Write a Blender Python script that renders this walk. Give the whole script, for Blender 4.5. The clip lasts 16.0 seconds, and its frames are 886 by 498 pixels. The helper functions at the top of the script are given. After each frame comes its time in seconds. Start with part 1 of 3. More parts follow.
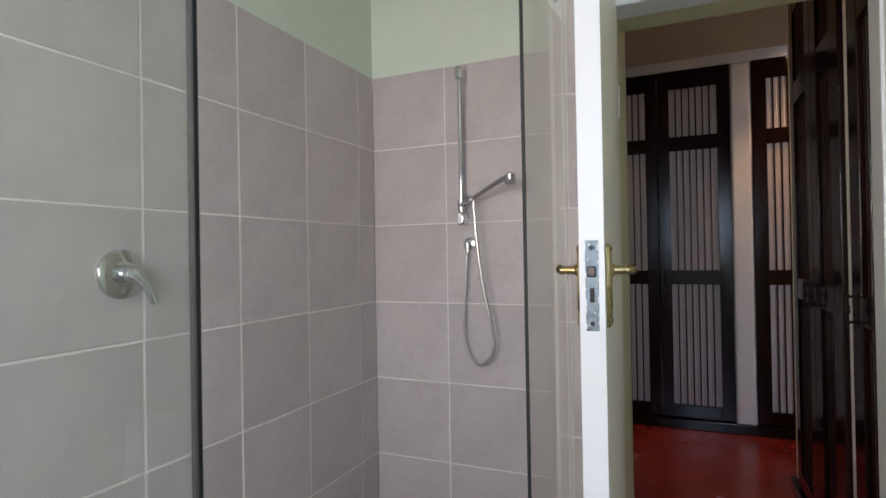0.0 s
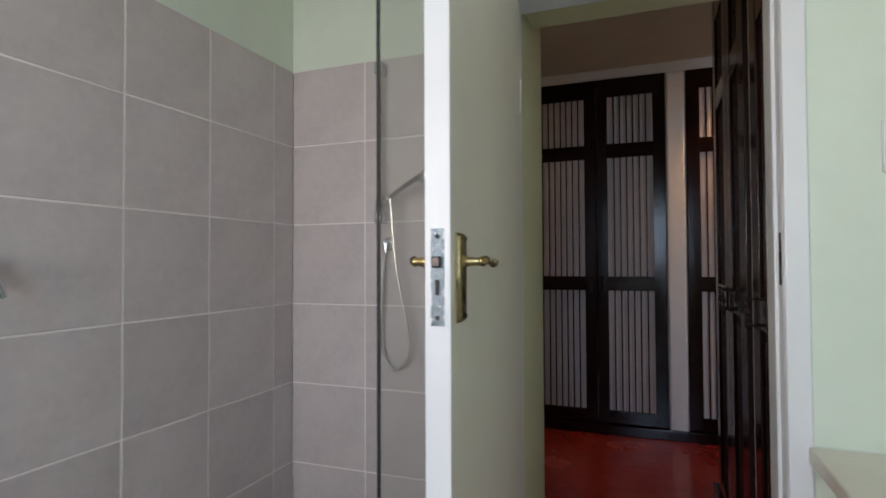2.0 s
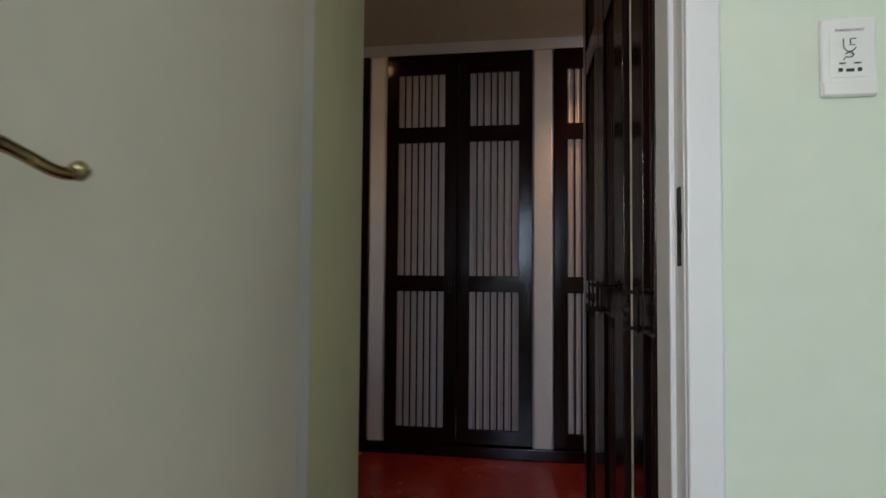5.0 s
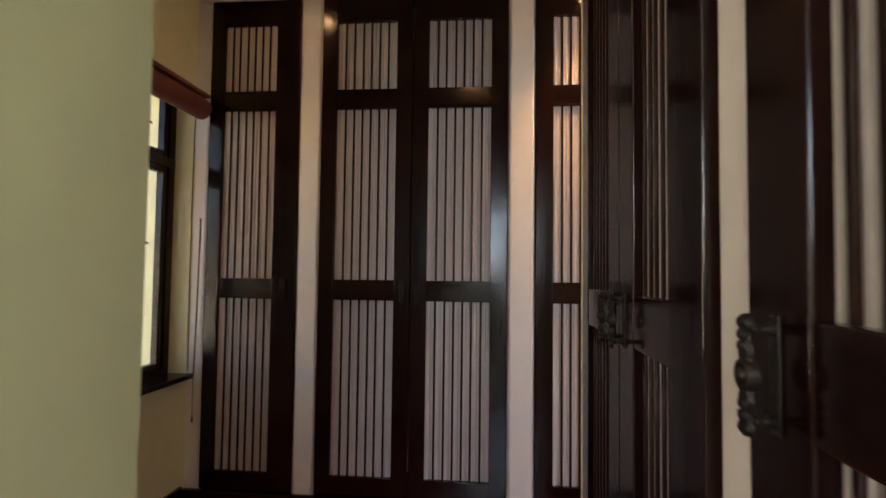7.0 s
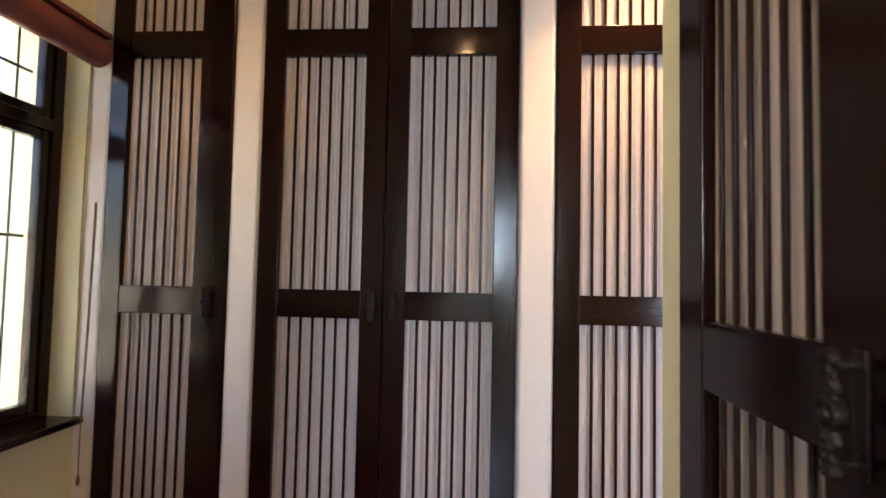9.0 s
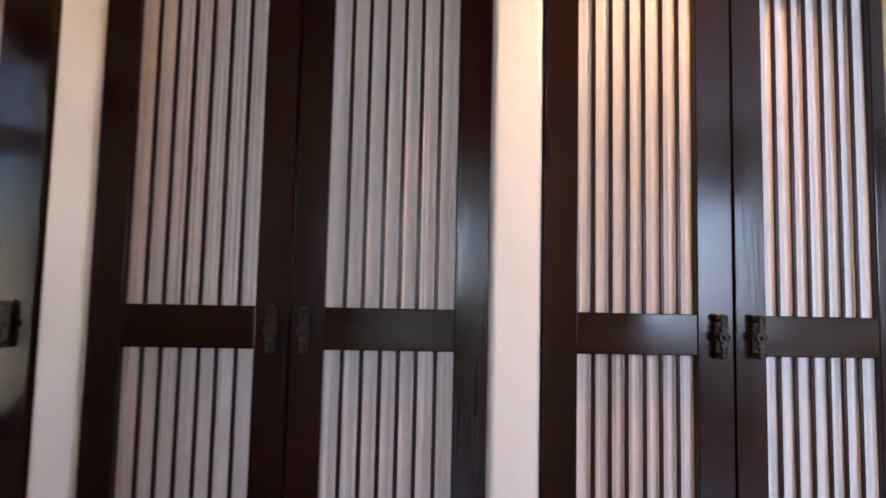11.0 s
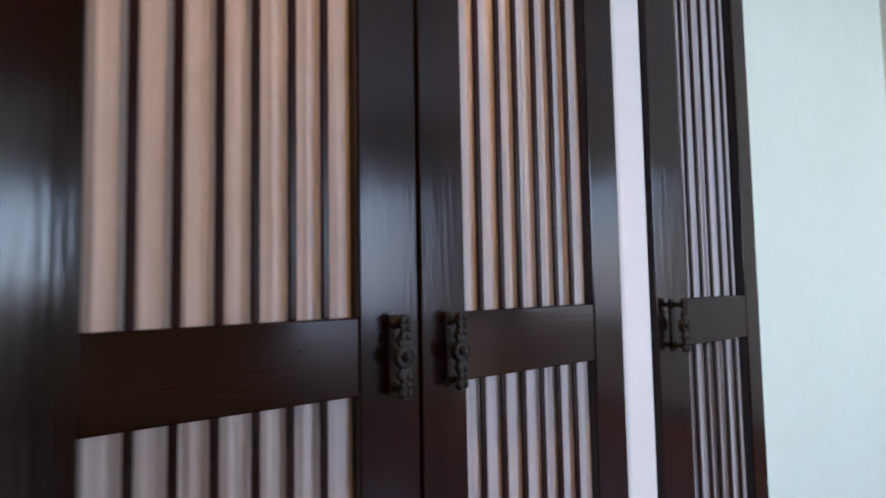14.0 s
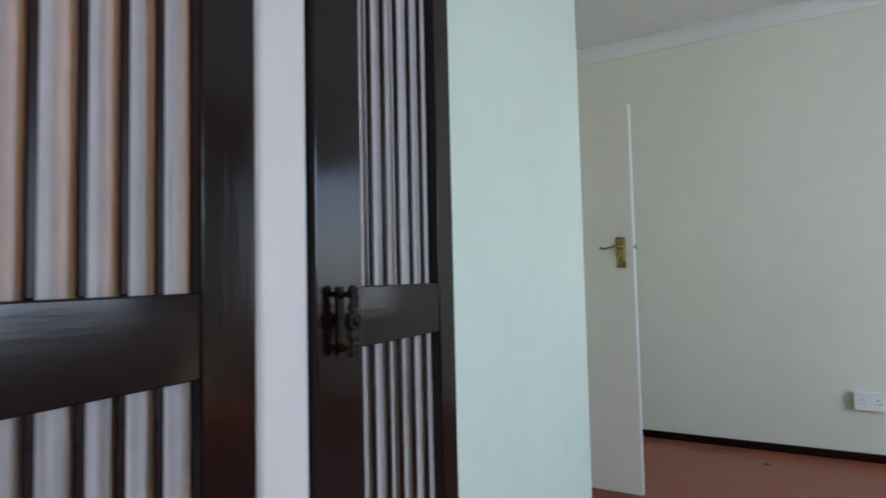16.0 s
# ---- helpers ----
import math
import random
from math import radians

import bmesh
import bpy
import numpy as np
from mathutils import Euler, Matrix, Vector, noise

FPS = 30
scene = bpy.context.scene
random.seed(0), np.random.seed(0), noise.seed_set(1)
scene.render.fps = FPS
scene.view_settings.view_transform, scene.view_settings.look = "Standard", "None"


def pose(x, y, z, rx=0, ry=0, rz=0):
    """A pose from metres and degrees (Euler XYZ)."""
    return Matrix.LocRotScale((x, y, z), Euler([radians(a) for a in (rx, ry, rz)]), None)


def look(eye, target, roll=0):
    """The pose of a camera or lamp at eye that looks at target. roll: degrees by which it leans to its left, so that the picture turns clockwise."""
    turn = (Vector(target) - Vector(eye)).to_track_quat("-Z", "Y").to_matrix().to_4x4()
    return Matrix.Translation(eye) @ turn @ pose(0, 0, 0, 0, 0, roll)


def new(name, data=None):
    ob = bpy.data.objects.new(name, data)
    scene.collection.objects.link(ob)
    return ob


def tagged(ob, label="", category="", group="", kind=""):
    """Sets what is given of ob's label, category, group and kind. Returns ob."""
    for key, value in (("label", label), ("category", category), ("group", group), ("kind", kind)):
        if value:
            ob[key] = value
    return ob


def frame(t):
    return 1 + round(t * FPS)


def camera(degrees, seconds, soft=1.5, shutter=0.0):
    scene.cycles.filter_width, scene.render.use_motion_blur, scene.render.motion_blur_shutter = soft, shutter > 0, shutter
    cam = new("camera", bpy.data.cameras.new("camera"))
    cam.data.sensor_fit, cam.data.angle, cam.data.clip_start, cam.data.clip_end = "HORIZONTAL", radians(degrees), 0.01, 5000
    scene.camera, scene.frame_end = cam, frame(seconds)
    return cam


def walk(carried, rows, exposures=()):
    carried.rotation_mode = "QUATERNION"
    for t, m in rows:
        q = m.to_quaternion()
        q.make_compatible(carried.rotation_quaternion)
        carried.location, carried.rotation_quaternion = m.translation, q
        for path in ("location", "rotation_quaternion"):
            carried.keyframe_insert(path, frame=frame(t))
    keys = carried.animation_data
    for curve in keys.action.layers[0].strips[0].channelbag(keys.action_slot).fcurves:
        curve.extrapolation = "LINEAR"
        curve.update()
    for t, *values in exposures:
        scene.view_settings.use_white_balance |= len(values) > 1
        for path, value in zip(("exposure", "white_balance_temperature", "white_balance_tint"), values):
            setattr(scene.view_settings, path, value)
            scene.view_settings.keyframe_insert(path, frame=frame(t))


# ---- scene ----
cam = camera(77.87, 16.0, shutter=0.5)
PATH = [
    (0.0, pose(0.1548, -0.4119, 1.2401, 90.471, 0.985, 23.919)),
    (0.5, pose(0.1809, -0.3927, 1.2259, 90.939, 0.895, 23.534)),
    (1.0, pose(0.2283, -0.3690, 1.2219, 91.080, 0.631, 23.147)),
    (1.5, pose(0.2539, -0.3261, 1.2104, 91.192, 0.415, 21.835)),
    (2.0, pose(0.3310, -0.2603, 1.2038, 91.325, 0.253, 20.646)),
    (2.5, pose(0.3689, -0.2002, 1.1817, 91.742, 0.349, 18.944)),
    (3.0, pose(0.3906, -0.1431, 1.1770, 91.598, -0.129, 17.421)),
    (3.5, pose(0.4040, -0.0465, 1.1674, 91.750, -0.033, 15.556)),
    (4.0, pose(0.3703, 0.1166, 1.1529, 92.056, -0.106, 12.448)),
    (4.5, pose(0.3745, 0.2444, 1.1316, 92.105, -0.313, 9.938)),
    (7.0, pose(0.3914, 1.1553, 1.1292, 92.581, -0.700, 5.580)),
    (7.5, pose(0.3852, 1.3607, 1.1418, 92.729, -0.893, 5.402)),
    (8.0, pose(0.3671, 1.5300, 1.1457, 92.798, -0.952, 5.208)),
    (10.5, pose(0.2752, 2.3231, 1.1534, 93.588, -1.444, 0.095)),
    (11.0, pose(0.2589, 2.4545, 1.1467, 93.999, -1.250, -3.260)),
    (11.5, pose(0.2432, 2.5775, 1.1466, 93.662, -0.784, -10.294)),
    (12.0, pose(0.3249, 2.6768, 1.1514, 93.730, -0.355, -15.177)),
    (12.5, pose(0.3860, 2.8230, 1.1602, 93.769, -0.254, -21.253)),
    (13.0, pose(0.4648, 2.8992, 1.1621, 93.523, 0.010, -24.972)),
    (13.5, pose(0.5490, 3.0079, 1.1574, 93.481, 0.701, -30.406)),
    (14.0, pose(0.6202, 3.1196, 1.1368, 93.486, 1.045, -36.298)),
    (14.5, pose(0.6981, 3.1888, 1.1245, 93.236, 0.759, -44.268)),
    (15.0, pose(0.8120, 3.1970, 1.1250, 92.600, 0.980, -49.950)),
    (15.5, pose(0.9195, 3.2072, 1.1149, 92.983, 1.229, -55.668)),
    (16.0, pose(0.9866, 3.1984, 1.1076, 92.853, 1.296, -61.207)),
]
EXPO = [(0.0, 1.10, 6400, 24), (4.5, 0.80, 6300, 22), (6.8, 1.95, 7400, 22), (7.0, 2.08, 7400, 22), (7.5, 2.76, 7000, 21), (8.2, 2.88, 6850, 21), (10.5, 3.15, 6650, 21), (11.0, 2.95, 6350, 24), (11.5, 2.86, 6200, 24), (12.5, 2.55, 6150, 25), (14.0, 2.12, 6350, 24), (15.0, 1.80, 6450, 20), (16.0, 1.63, 6450, 17)]
walk(cam, PATH, EXPO)

# ---- world, sun, window light, lamps ----
world = bpy.data.worlds.new("sky")
world.use_nodes = True
scene.world = world
wn = world.node_tree
sky = wn.nodes.new("ShaderNodeTexSky")
sky.sky_type = "NISHITA"
sky.sun_disc = False
sky.sun_elevation = radians(62)
sky.sun_rotation = radians(47)
wn.links.new(sky.outputs[0], wn.nodes["Background"].inputs[0])
wn.nodes["Background"].inputs[1].default_value = 0.15

sun_data = bpy.data.lights.new("sun", "SUN")
sun_data.energy, sun_data.angle, sun_data.color = 5.0, radians(0.6), (1.0, 0.95, 0.87)
sun = new("sun", sun_data)
sun.matrix_world = look((24, 22, 61), (0, 0, 0))


def area(name, eye, target, w, h, power, colour):
    d = bpy.data.lights.new(name, "AREA")
    d.shape, d.size, d.size_y, d.energy, d.color = "RECTANGLE", w, h, power, colour
    ob = new(name, d)
    ob.matrix_world = look(eye, target)
    return ob


area("bathroom_window_light", (0.34, -1.72, 1.60), (0.34, 0, 1.50), 0.48, 0.84, 7.6, (0.56, 0.80, 1.0))
# Added fill, no known window here: brightens and warms the tiled walls.
area("bathroom_fill_light", (-0.70, -1.72, 1.55), (-0.85, 0, 1.95), 0.75, 1.0, 12.6, (1.0, 0.91, 0.76))
area("bedroom_window_light", (2.32, -0.22, 1.45), (2.32, 2, 1.25), 1.05, 1.25, 15, (0.55, 0.755, 1.0))
area("bedroom_second_window_light", (3.25, -0.22, 1.45), (3.0, 2, 1.45), 0.9, 1.2, 6.0, (0.55, 0.755, 1.0))
area("bedroom_side_window_light", (4.98, 0.85, 1.45), (2.5, 2.2, 1.2), 1.4, 1.25, 3.0, (0.52, 0.73, 1.0))


def spot(name, x, y, z, power):
    d = bpy.data.lights.new(name, "SPOT")
    d.energy, d.color, d.spot_size, d.spot_blend, d.shadow_soft_size = power, (1.0, 0.56, 0.22), radians(82), 0.85, 0.03
    ob = new(name, d)
    ob.matrix_world = look((x, y, z), (x, y + 0.05, 0))
    return ob


# The third lamp, over the passage, is added out of view to warm the pier.
LAMPS = [(-0.58, 3.34, 2.4), (0.84, 3.49, 14.5), (0.20, 2.25, 1.4)]
for lx, ly, watts in LAMPS:
    spot("downlight_beam", lx, ly, 2.535, watts)


# ---- materials ----
def mat(name, a, b, rough=0.6, metal=0.0, scale=6.0, bump=0.0, bump_scale=60.0, spec=0.5, coat=0.0, stretch=None, rvar=0.0, rand=0.0):
    """Two-tone procedural surface: a and b mixed by noise at two scales, fine relief, varied gloss."""
    m = bpy.data.materials.new(name)
    m.use_nodes = True
    nt = m.node_tree
    p = nt.nodes["Principled BSDF"]
    tc = nt.nodes.new("ShaderNodeTexCoord")
    src = tc.outputs["Object"]
    if stretch:
        mp = nt.nodes.new("ShaderNodeMapping")
        mp.inputs["Scale"].default_value = stretch
        nt.links.new(src, mp.inputs[0])
        src = mp.outputs[0]

    def noise_tex(s, detail):
        n = nt.nodes.new("ShaderNodeTexNoise")
        n.inputs["Scale"].default_value = s
        n.inputs["Detail"].default_value = detail
        nt.links.new(src, n.inputs["Vector"])
        return n.outputs[0]

    big, fine = noise_tex(scale, 5), noise_tex(scale * 9, 3)
    mix = nt.nodes.new("ShaderNodeMath")
    mix.operation = "MULTIPLY_ADD"
    mix.inputs[1].default_value = 0.35
    nt.links.new(fine, mix.inputs[0])
    sub = nt.nodes.new("ShaderNodeMath")
    sub.operation = "MULTIPLY"
    sub.inputs[1].default_value = 0.65
    nt.links.new(big, sub.inputs[0])
    nt.links.new(sub.outputs[0], mix.inputs[2])
    ramp = nt.nodes.new("ShaderNodeValToRGB")
    ramp.color_ramp.elements[0].position, ramp.color_ramp.elements[1].position = 0.36, 0.64
    ramp.color_ramp.elements[0].color, ramp.color_ramp.elements[1].color = (*a, 1), (*b, 1)
    nt.links.new(mix.outputs[0], ramp.inputs[0])
    out = ramp.outputs[0]
    if rand:
        info = nt.nodes.new("ShaderNodeObjectInfo")
        mr = nt.nodes.new("ShaderNodeMapRange")
        mr.inputs[3].default_value, mr.inputs[4].default_value = 1 - rand, 1 + rand
        nt.links.new(info.outputs["Random"], mr.inputs[0])
        hs = nt.nodes.new("ShaderNodeHueSaturation")
        nt.links.new(mr.outputs[0], hs.inputs["Value"])
        nt.links.new(out, hs.inputs["Color"])
        out = hs.outputs[0]
    nt.links.new(out, p.inputs["Base Color"])
    p.inputs["Roughness"].default_value, p.inputs["Metallic"].default_value = rough, metal
    p.inputs["Specular IOR Level"].default_value = spec
    if coat:
        p.inputs["Coat Weight"].default_value, p.inputs["Coat Roughness"].default_value = coat, 0.12
    if rvar:
        rr = nt.nodes.new("ShaderNodeMapRange")
        rr.inputs[1].default_value, rr.inputs[2].default_value = 0.3, 0.7
        rr.inputs[3].default_value, rr.inputs[4].default_value = max(rough - rvar, 0.02), rough + rvar
        nt.links.new(big, rr.inputs[0])
        nt.links.new(rr.outputs[0], p.inputs["Roughness"])
    if bump:
        bn = nt.nodes.new("ShaderNodeBump")
        bn.inputs["Strength"].default_value, bn.inputs["Distance"].default_value = bump, 0.004
        nt.links.new(noise_tex(bump_scale, 4), bn.inputs["Height"])
        nt.links.new(bn.outputs[0], p.inputs["Normal"])
    return m


def glass_mat(name, colour, rough=0.0):
    m = bpy.data.materials.new(name)
    m.use_nodes = True
    p = m.node_tree.nodes["Principled BSDF"]
    p.inputs["Base Color"].default_value = (*colour, 1)
    p.inputs["Transmission Weight"].default_value, p.inputs["Roughness"].default_value, p.inputs["IOR"].default_value = 1.0, rough, 1.45
    return m


def glow(name, colour, power):
    m = bpy.data.materials.new(name)
    m.use_nodes = True
    p = m.node_tree.nodes["Principled BSDF"]
    p.inputs["Emission Color"].default_value, p.inputs["Emission Strength"].default_value = (*colour, 1), power
    return m


M_GREEN = mat("pale_green_wall_paint", (0.645, 0.73, 0.605), (0.695, 0.775, 0.655), 0.6, bump=0.06, bump_scale=35, scale=1.6)
# The same green paint with the warm lamplight put into its colour.
M_GREEN_WARM = mat("warm_lit_green_wall_paint", (0.66, 0.655, 0.42), (0.72, 0.71, 0.46), 0.62, bump=0.08, bump_scale=30, scale=1.5)
M_PIER = mat("off_white_pier_paint", (0.755, 0.74, 0.715), (0.80, 0.785, 0.76), 0.55, bump=0.07, bump_scale=24, scale=2)
# The tan holds the warm, dim bounce light on this ceiling.
M_CEIL_WARM = mat("warm_dim_ceiling_tone", (0.53, 0.45, 0.32), (0.59, 0.505, 0.365), 0.7, bump=0.06, bump_scale=40, scale=1.2)
M_CEIL = mat("white_ceiling_paint", (0.72, 0.71, 0.67), (0.78, 0.77, 0.73), 0.75, bump=0.1, bump_scale=40, scale=1.2)
M_WHITE = mat("white_gloss_paint", (0.76, 0.775, 0.775), (0.79, 0.80, 0.80), 0.33, bump=0.02, bump_scale=60, scale=2, rvar=0.03)
M_DOOR = mat("grey_cream_door_paint", (0.755, 0.69, 0.605), (0.795, 0.735, 0.645), 0.42, bump=0.02, bump_scale=40, scale=2.5, rvar=0.03)
M_TILE = mat("mauve_grey_ceramic_tile", (0.50, 0.455, 0.445), (0.585, 0.535, 0.515), 0.38, scale=4.5, bump=0.05, bump_scale=90, rvar=0.06, rand=0.045)
M_GROUT = mat("pale_grout", (0.80, 0.76, 0.72), (0.85, 0.81, 0.77), 0.85, bump=0.2, bump_scale=180, scale=9)
M_WOOD = mat("dark_varnished_wood", (0.005, 0.0019, 0.0018), (0.016, 0.0046, 0.0036), 0.165, scale=3.0, bump=0.075, bump_scale=26, spec=0.29, stretch=(5, 5, 0.35), rvar=0.045)
M_WOODH = mat("dark_varnished_rail", (0.005, 0.0019, 0.0018), (0.016, 0.0046, 0.0036), 0.13, scale=3.0, bump=0.045, bump_scale=14, spec=0.29, stretch=(0.5, 0.5, 4), rvar=0.06)
M_SLAT = mat("dark_varnished_slat", (0.010, 0.0035, 0.003), (0.026, 0.008, 0.006), 0.30, scale=4, spec=0.18, stretch=(5, 5, 0.4), rvar=0.06)
M_BED = mat("pale_bedroom_paint", (0.71, 0.69, 0.575), (0.76, 0.735, 0.62), 0.6, bump=0.06, bump_scale=35, scale=1.3)
M_FABRIC = mat("white_gathered_fabric", (0.52, 0.48, 0.475), (0.60, 0.555, 0.545), 0.9, scale=5, bump=0.08, bump_scale=260, spec=0.1)
M_BRONZE = mat("dark_bronze", (0.010, 0.008, 0.007), (0.030, 0.023, 0.017), 0.5, 0.7, scale=60, bump=0.3, bump_scale=190)
M_BRASS = mat("aged_brass", (0.27, 0.20, 0.085), (0.44, 0.34, 0.165), 0.28, 1.0, scale=22, bump=0.06, bump_scale=80, rvar=0.1)
M_CHROME = mat("chrome", (0.62, 0.63, 0.64), (0.68, 0.69, 0.70), 0.10, 1.0, scale=10)
M_STEEL = mat("worn_steel_plate", (0.10, 0.125, 0.14), (0.27, 0.31, 0.335), 0.42, 0.6, scale=55, bump=0.25, bump_scale=150, rvar=0.12)
M_LATCH = mat("worn_latch_steel", (0.055, 0.045, 0.040), (0.12, 0.098, 0.088), 0.4, 0.7, scale=60, bump=0.15, bump_scale=160)
M_HOSE = mat("satin_hose_steel", (0.52, 0.52, 0.50), (0.62, 0.62, 0.60), 0.32, 0.8, scale=90)
M_FLOOR = mat("polished_red_floor", (0.20, 0.018, 0.010), (0.30, 0.032, 0.016), 0.24, scale=2.2, bump=0.03, bump_scale=7, rvar=0.05)
M_PARQ = mat("red_brown_bedroom_floor", (0.24, 0.060, 0.028), (0.33, 0.090, 0.042), 0.35, scale=3, bump=0.05, bump_scale=20, rvar=0.08)
M_BATHF = mat("grey_floor_tile", (0.30, 0.27, 0.26), (0.36, 0.33, 0.31), 0.5, scale=4)
M_BLACK = mat("black_rubber", (0.003, 0.0035, 0.0035), (0.007, 0.008, 0.008), 0.6, scale=20)
M_PLASTIC = mat("white_plastic", (0.76, 0.77, 0.74), (0.80, 0.81, 0.78), 0.3, scale=8)
M_CREAMTOP = mat("ivory_counter", (0.66, 0.62, 0.52), (0.72, 0.68, 0.58), 0.3, scale=5)
M_INK = mat("black_print", (0.012, 0.012, 0.012), (0.02, 0.02, 0.02), 0.5)
M_BLIND = mat("red_brown_blind", (0.15, 0.040, 0.030), (0.20, 0.060, 0.044), 0.6, scale=12, bump=0.2, bump_scale=200)
M_CORD = mat("tan_cord", (0.15, 0.10, 0.045), (0.24, 0.17, 0.08), 0.7, scale=60)
M_IRON = mat("dark_painted_iron", (0.02, 0.021, 0.022), (0.035, 0.036, 0.036), 0.5, scale=30)
M_GLASS = glass_mat("greenish_shower_glass", (0.885, 0.93, 0.915))
M_PANE = glass_mat("window_glass", (0.98, 1.0, 0.99))
M_LAMP = glow("warm_lamp", (1.0, 0.62, 0.30), 26)
M_LAWN = mat("sunlit_gravel", (0.50, 0.45, 0.32), (0.63, 0.58, 0.43), 0.95, scale=2.0, bump=0.4, bump_scale=12)
M_LEAF = mat("foliage", (0.045, 0.08, 0.028), (0.11, 0.15, 0.06), 0.5, scale=5)
M_BARK = mat("bark", (0.10, 0.075, 0.05), (0.2, 0.16, 0.11), 0.9, scale=14, bump=0.4)


# ---- building helpers ----
def bm_box(bm, lo, hi, bev=0.0, seg=2):
    m = Matrix.LocRotScale([(a + b) / 2 for a, b in zip(lo, hi)], None, [abs(b - a) for a, b in zip(lo, hi)])
    r = bmesh.ops.create_cube(bm, size=1, matrix=m)
    if bev:
        edges = {e for v in r["verts"] for e in v.link_edges}
        bmesh.ops.bevel(bm, geom=list(edges), offset=bev, segments=seg, affect="EDGES", profile=0.5)
    return bm


def bm_cyl(bm, m, r, h, seg=20, r2=None):
    """Cylinder of height h along its own z, centred, at matrix m."""
    bmesh.ops.create_cone(bm, cap_ends=True, segments=seg, radius1=r, radius2=r if r2 is None else r2, depth=h, matrix=m)


def bm_ball(bm, m, r, u=16, v=10):
    bmesh.ops.create_uvsphere(bm, u_segments=u, v_segments=v, radius=r, matrix=m)


def bm_lathe(bm, prof, m, seg=24):
    """Revolves the profile of (radius, height) about its own z."""
    rings = []
    for r, h in prof:
        rings.append([bm.verts.new(m @ Vector((r * math.cos(2 * math.pi * k / seg), r * math.sin(2 * math.pi * k / seg), h))) for k in range(seg)])
    for a, b in zip(rings, rings[1:]):
        for k in range(seg):
            bm.faces.new((a[k], a[(k + 1) % seg], b[(k + 1) % seg], b[k]))
    bm.faces.new(rings[0][::-1])
    bm.faces.new(rings[-1])


def bm_tube(bm, pts, rad, seg=10):
    """A round tube along points; rad is a number or one for each point."""
    pts = [Vector(p) for p in pts]
    rings, up = [], Vector((0.31, 0.2, 0.93))
    for i, p in enumerate(pts):
        d = (pts[min(i + 1, len(pts) - 1)] - pts[max(i - 1, 0)]).normalized()
        side = d.cross(up)
        if side.length < 1e-4:
            side = d.cross(Vector((1, 0, 0)))
        side.normalize()
        over = d.cross(side)
        up = -over if over.dot(up) < 0 else over
        r = rad[i] if isinstance(rad, (list, tuple)) else rad
        rings.append([bm.verts.new(p + r * (math.cos(2 * math.pi * k / seg) * side + math.sin(2 * math.pi * k / seg) * up)) for k in range(seg)])
    for a, b in zip(rings, rings[1:]):
        for k in range(seg):
            bm.faces.new((a[k], a[(k + 1) % seg], b[(k + 1) % seg], b[k]))
    bm.faces.new(rings[0][::-1])
    bm.faces.new(rings[-1])


def smooth_path(pts, n=8):
    """Catmull-Rom through the points."""
    P = [Vector(p) for p in pts]
    P = [P[0] * 2 - P[1]] + P + [P[-1] * 2 - P[-2]]
    out = []
    for i in range(1, len(P) - 2):
        for k in range(n):
            t = k / n
            a, b, c, d = P[i - 1:i + 3]
            out.append(0.5 * (2 * b + (c - a) * t + (2 * a - 5 * b + 4 * c - d) * t * t + (3 * b - a - 3 * c + d) * t ** 3))
    return out + [P[-2]]


def mesh_of(name, bm, material, smooth=True):
    bmesh.ops.recalc_face_normals(bm, faces=bm.faces)
    me = bpy.data.meshes.new(name)
    bm.to_mesh(me)
    bm.free()
    if smooth:
        me.set_sharp_from_angle(angle=radians(35))
        for p in me.polygons:
            p.use_smooth = max(abs(c) for c in p.normal) < 0.9995
    me.materials.append(material)
    return me


def part(name, bm, material, parent, label="", smooth=True):
    ob = new(name, mesh_of(name, bm, material, smooth))
    ob.parent = parent
    if label:
        ob["label"] = label
    return ob


def thing(name, label, category, m=None, group=""):
    ob = new(name)
    ob.empty_display_size = 0.1
    if m is not None:
        ob.matrix_basis = m
    return tagged(ob, label, category, group)


def solid(name, boxes, material, label, category="wall", bev=0.0, kind="structure"):
    """One mesh of boxes (lo, hi), part of the setting."""
    bm = bmesh.new()
    for lo, hi in boxes:
        bm_box(bm, lo, hi, bev)
    ob = new(name, mesh_of(name, bm, material))
    return tagged(ob, label, category, kind=kind)


# ---- plan ----
CEIL = 2.556          # dressing room and bathroom ceiling
YF = 3.743            # face of the wall with the long row of wardrobes
XL, YB = -1.213, 1.872  # tiled walls of the shower
XR = 0.64             # face of the short row of wardrobes
YD = 1.34             # bathroom face of the wall with the door
XW = -1.123           # window wall of the dressing room
XE = 4.925              # far wall of the bedroom
BCEIL = 2.70          # bedroom ceiling

# ---- structure ----
solid("floor_dressing_room", [((-1.3, 1.345, -0.1), (1.6, YF + 0.02, 0.0))], M_FLOOR, "polished red cement floor of the dressing room", "floor")
solid("floor_bedroom", [((1.6, -0.3, -0.1), (XE + 0.1, 4.6, 0.0)), ((1.38, -0.3, -0.1), (1.6, 1.345, 0.0))], M_PARQ, "red brown polished bedroom floor", "floor")
solid("floor_bathroom", [((XL - 0.1, -1.9, -0.1), (1.38, 1.345, 0.0)), ((XL - 0.1, 1.345, -0.1), (-0.2, YB + 0.1, 0.0))], M_BATHF, "grey tiled bathroom floor", "floor")
solid("ceiling_dressing_room", [((-1.4, YD + 0.12, CEIL), (1.6, YF + 0.7, CEIL + 0.1))], M_CEIL_WARM, "plain dressing room ceiling toned tan for warm bounced light", "ceiling")
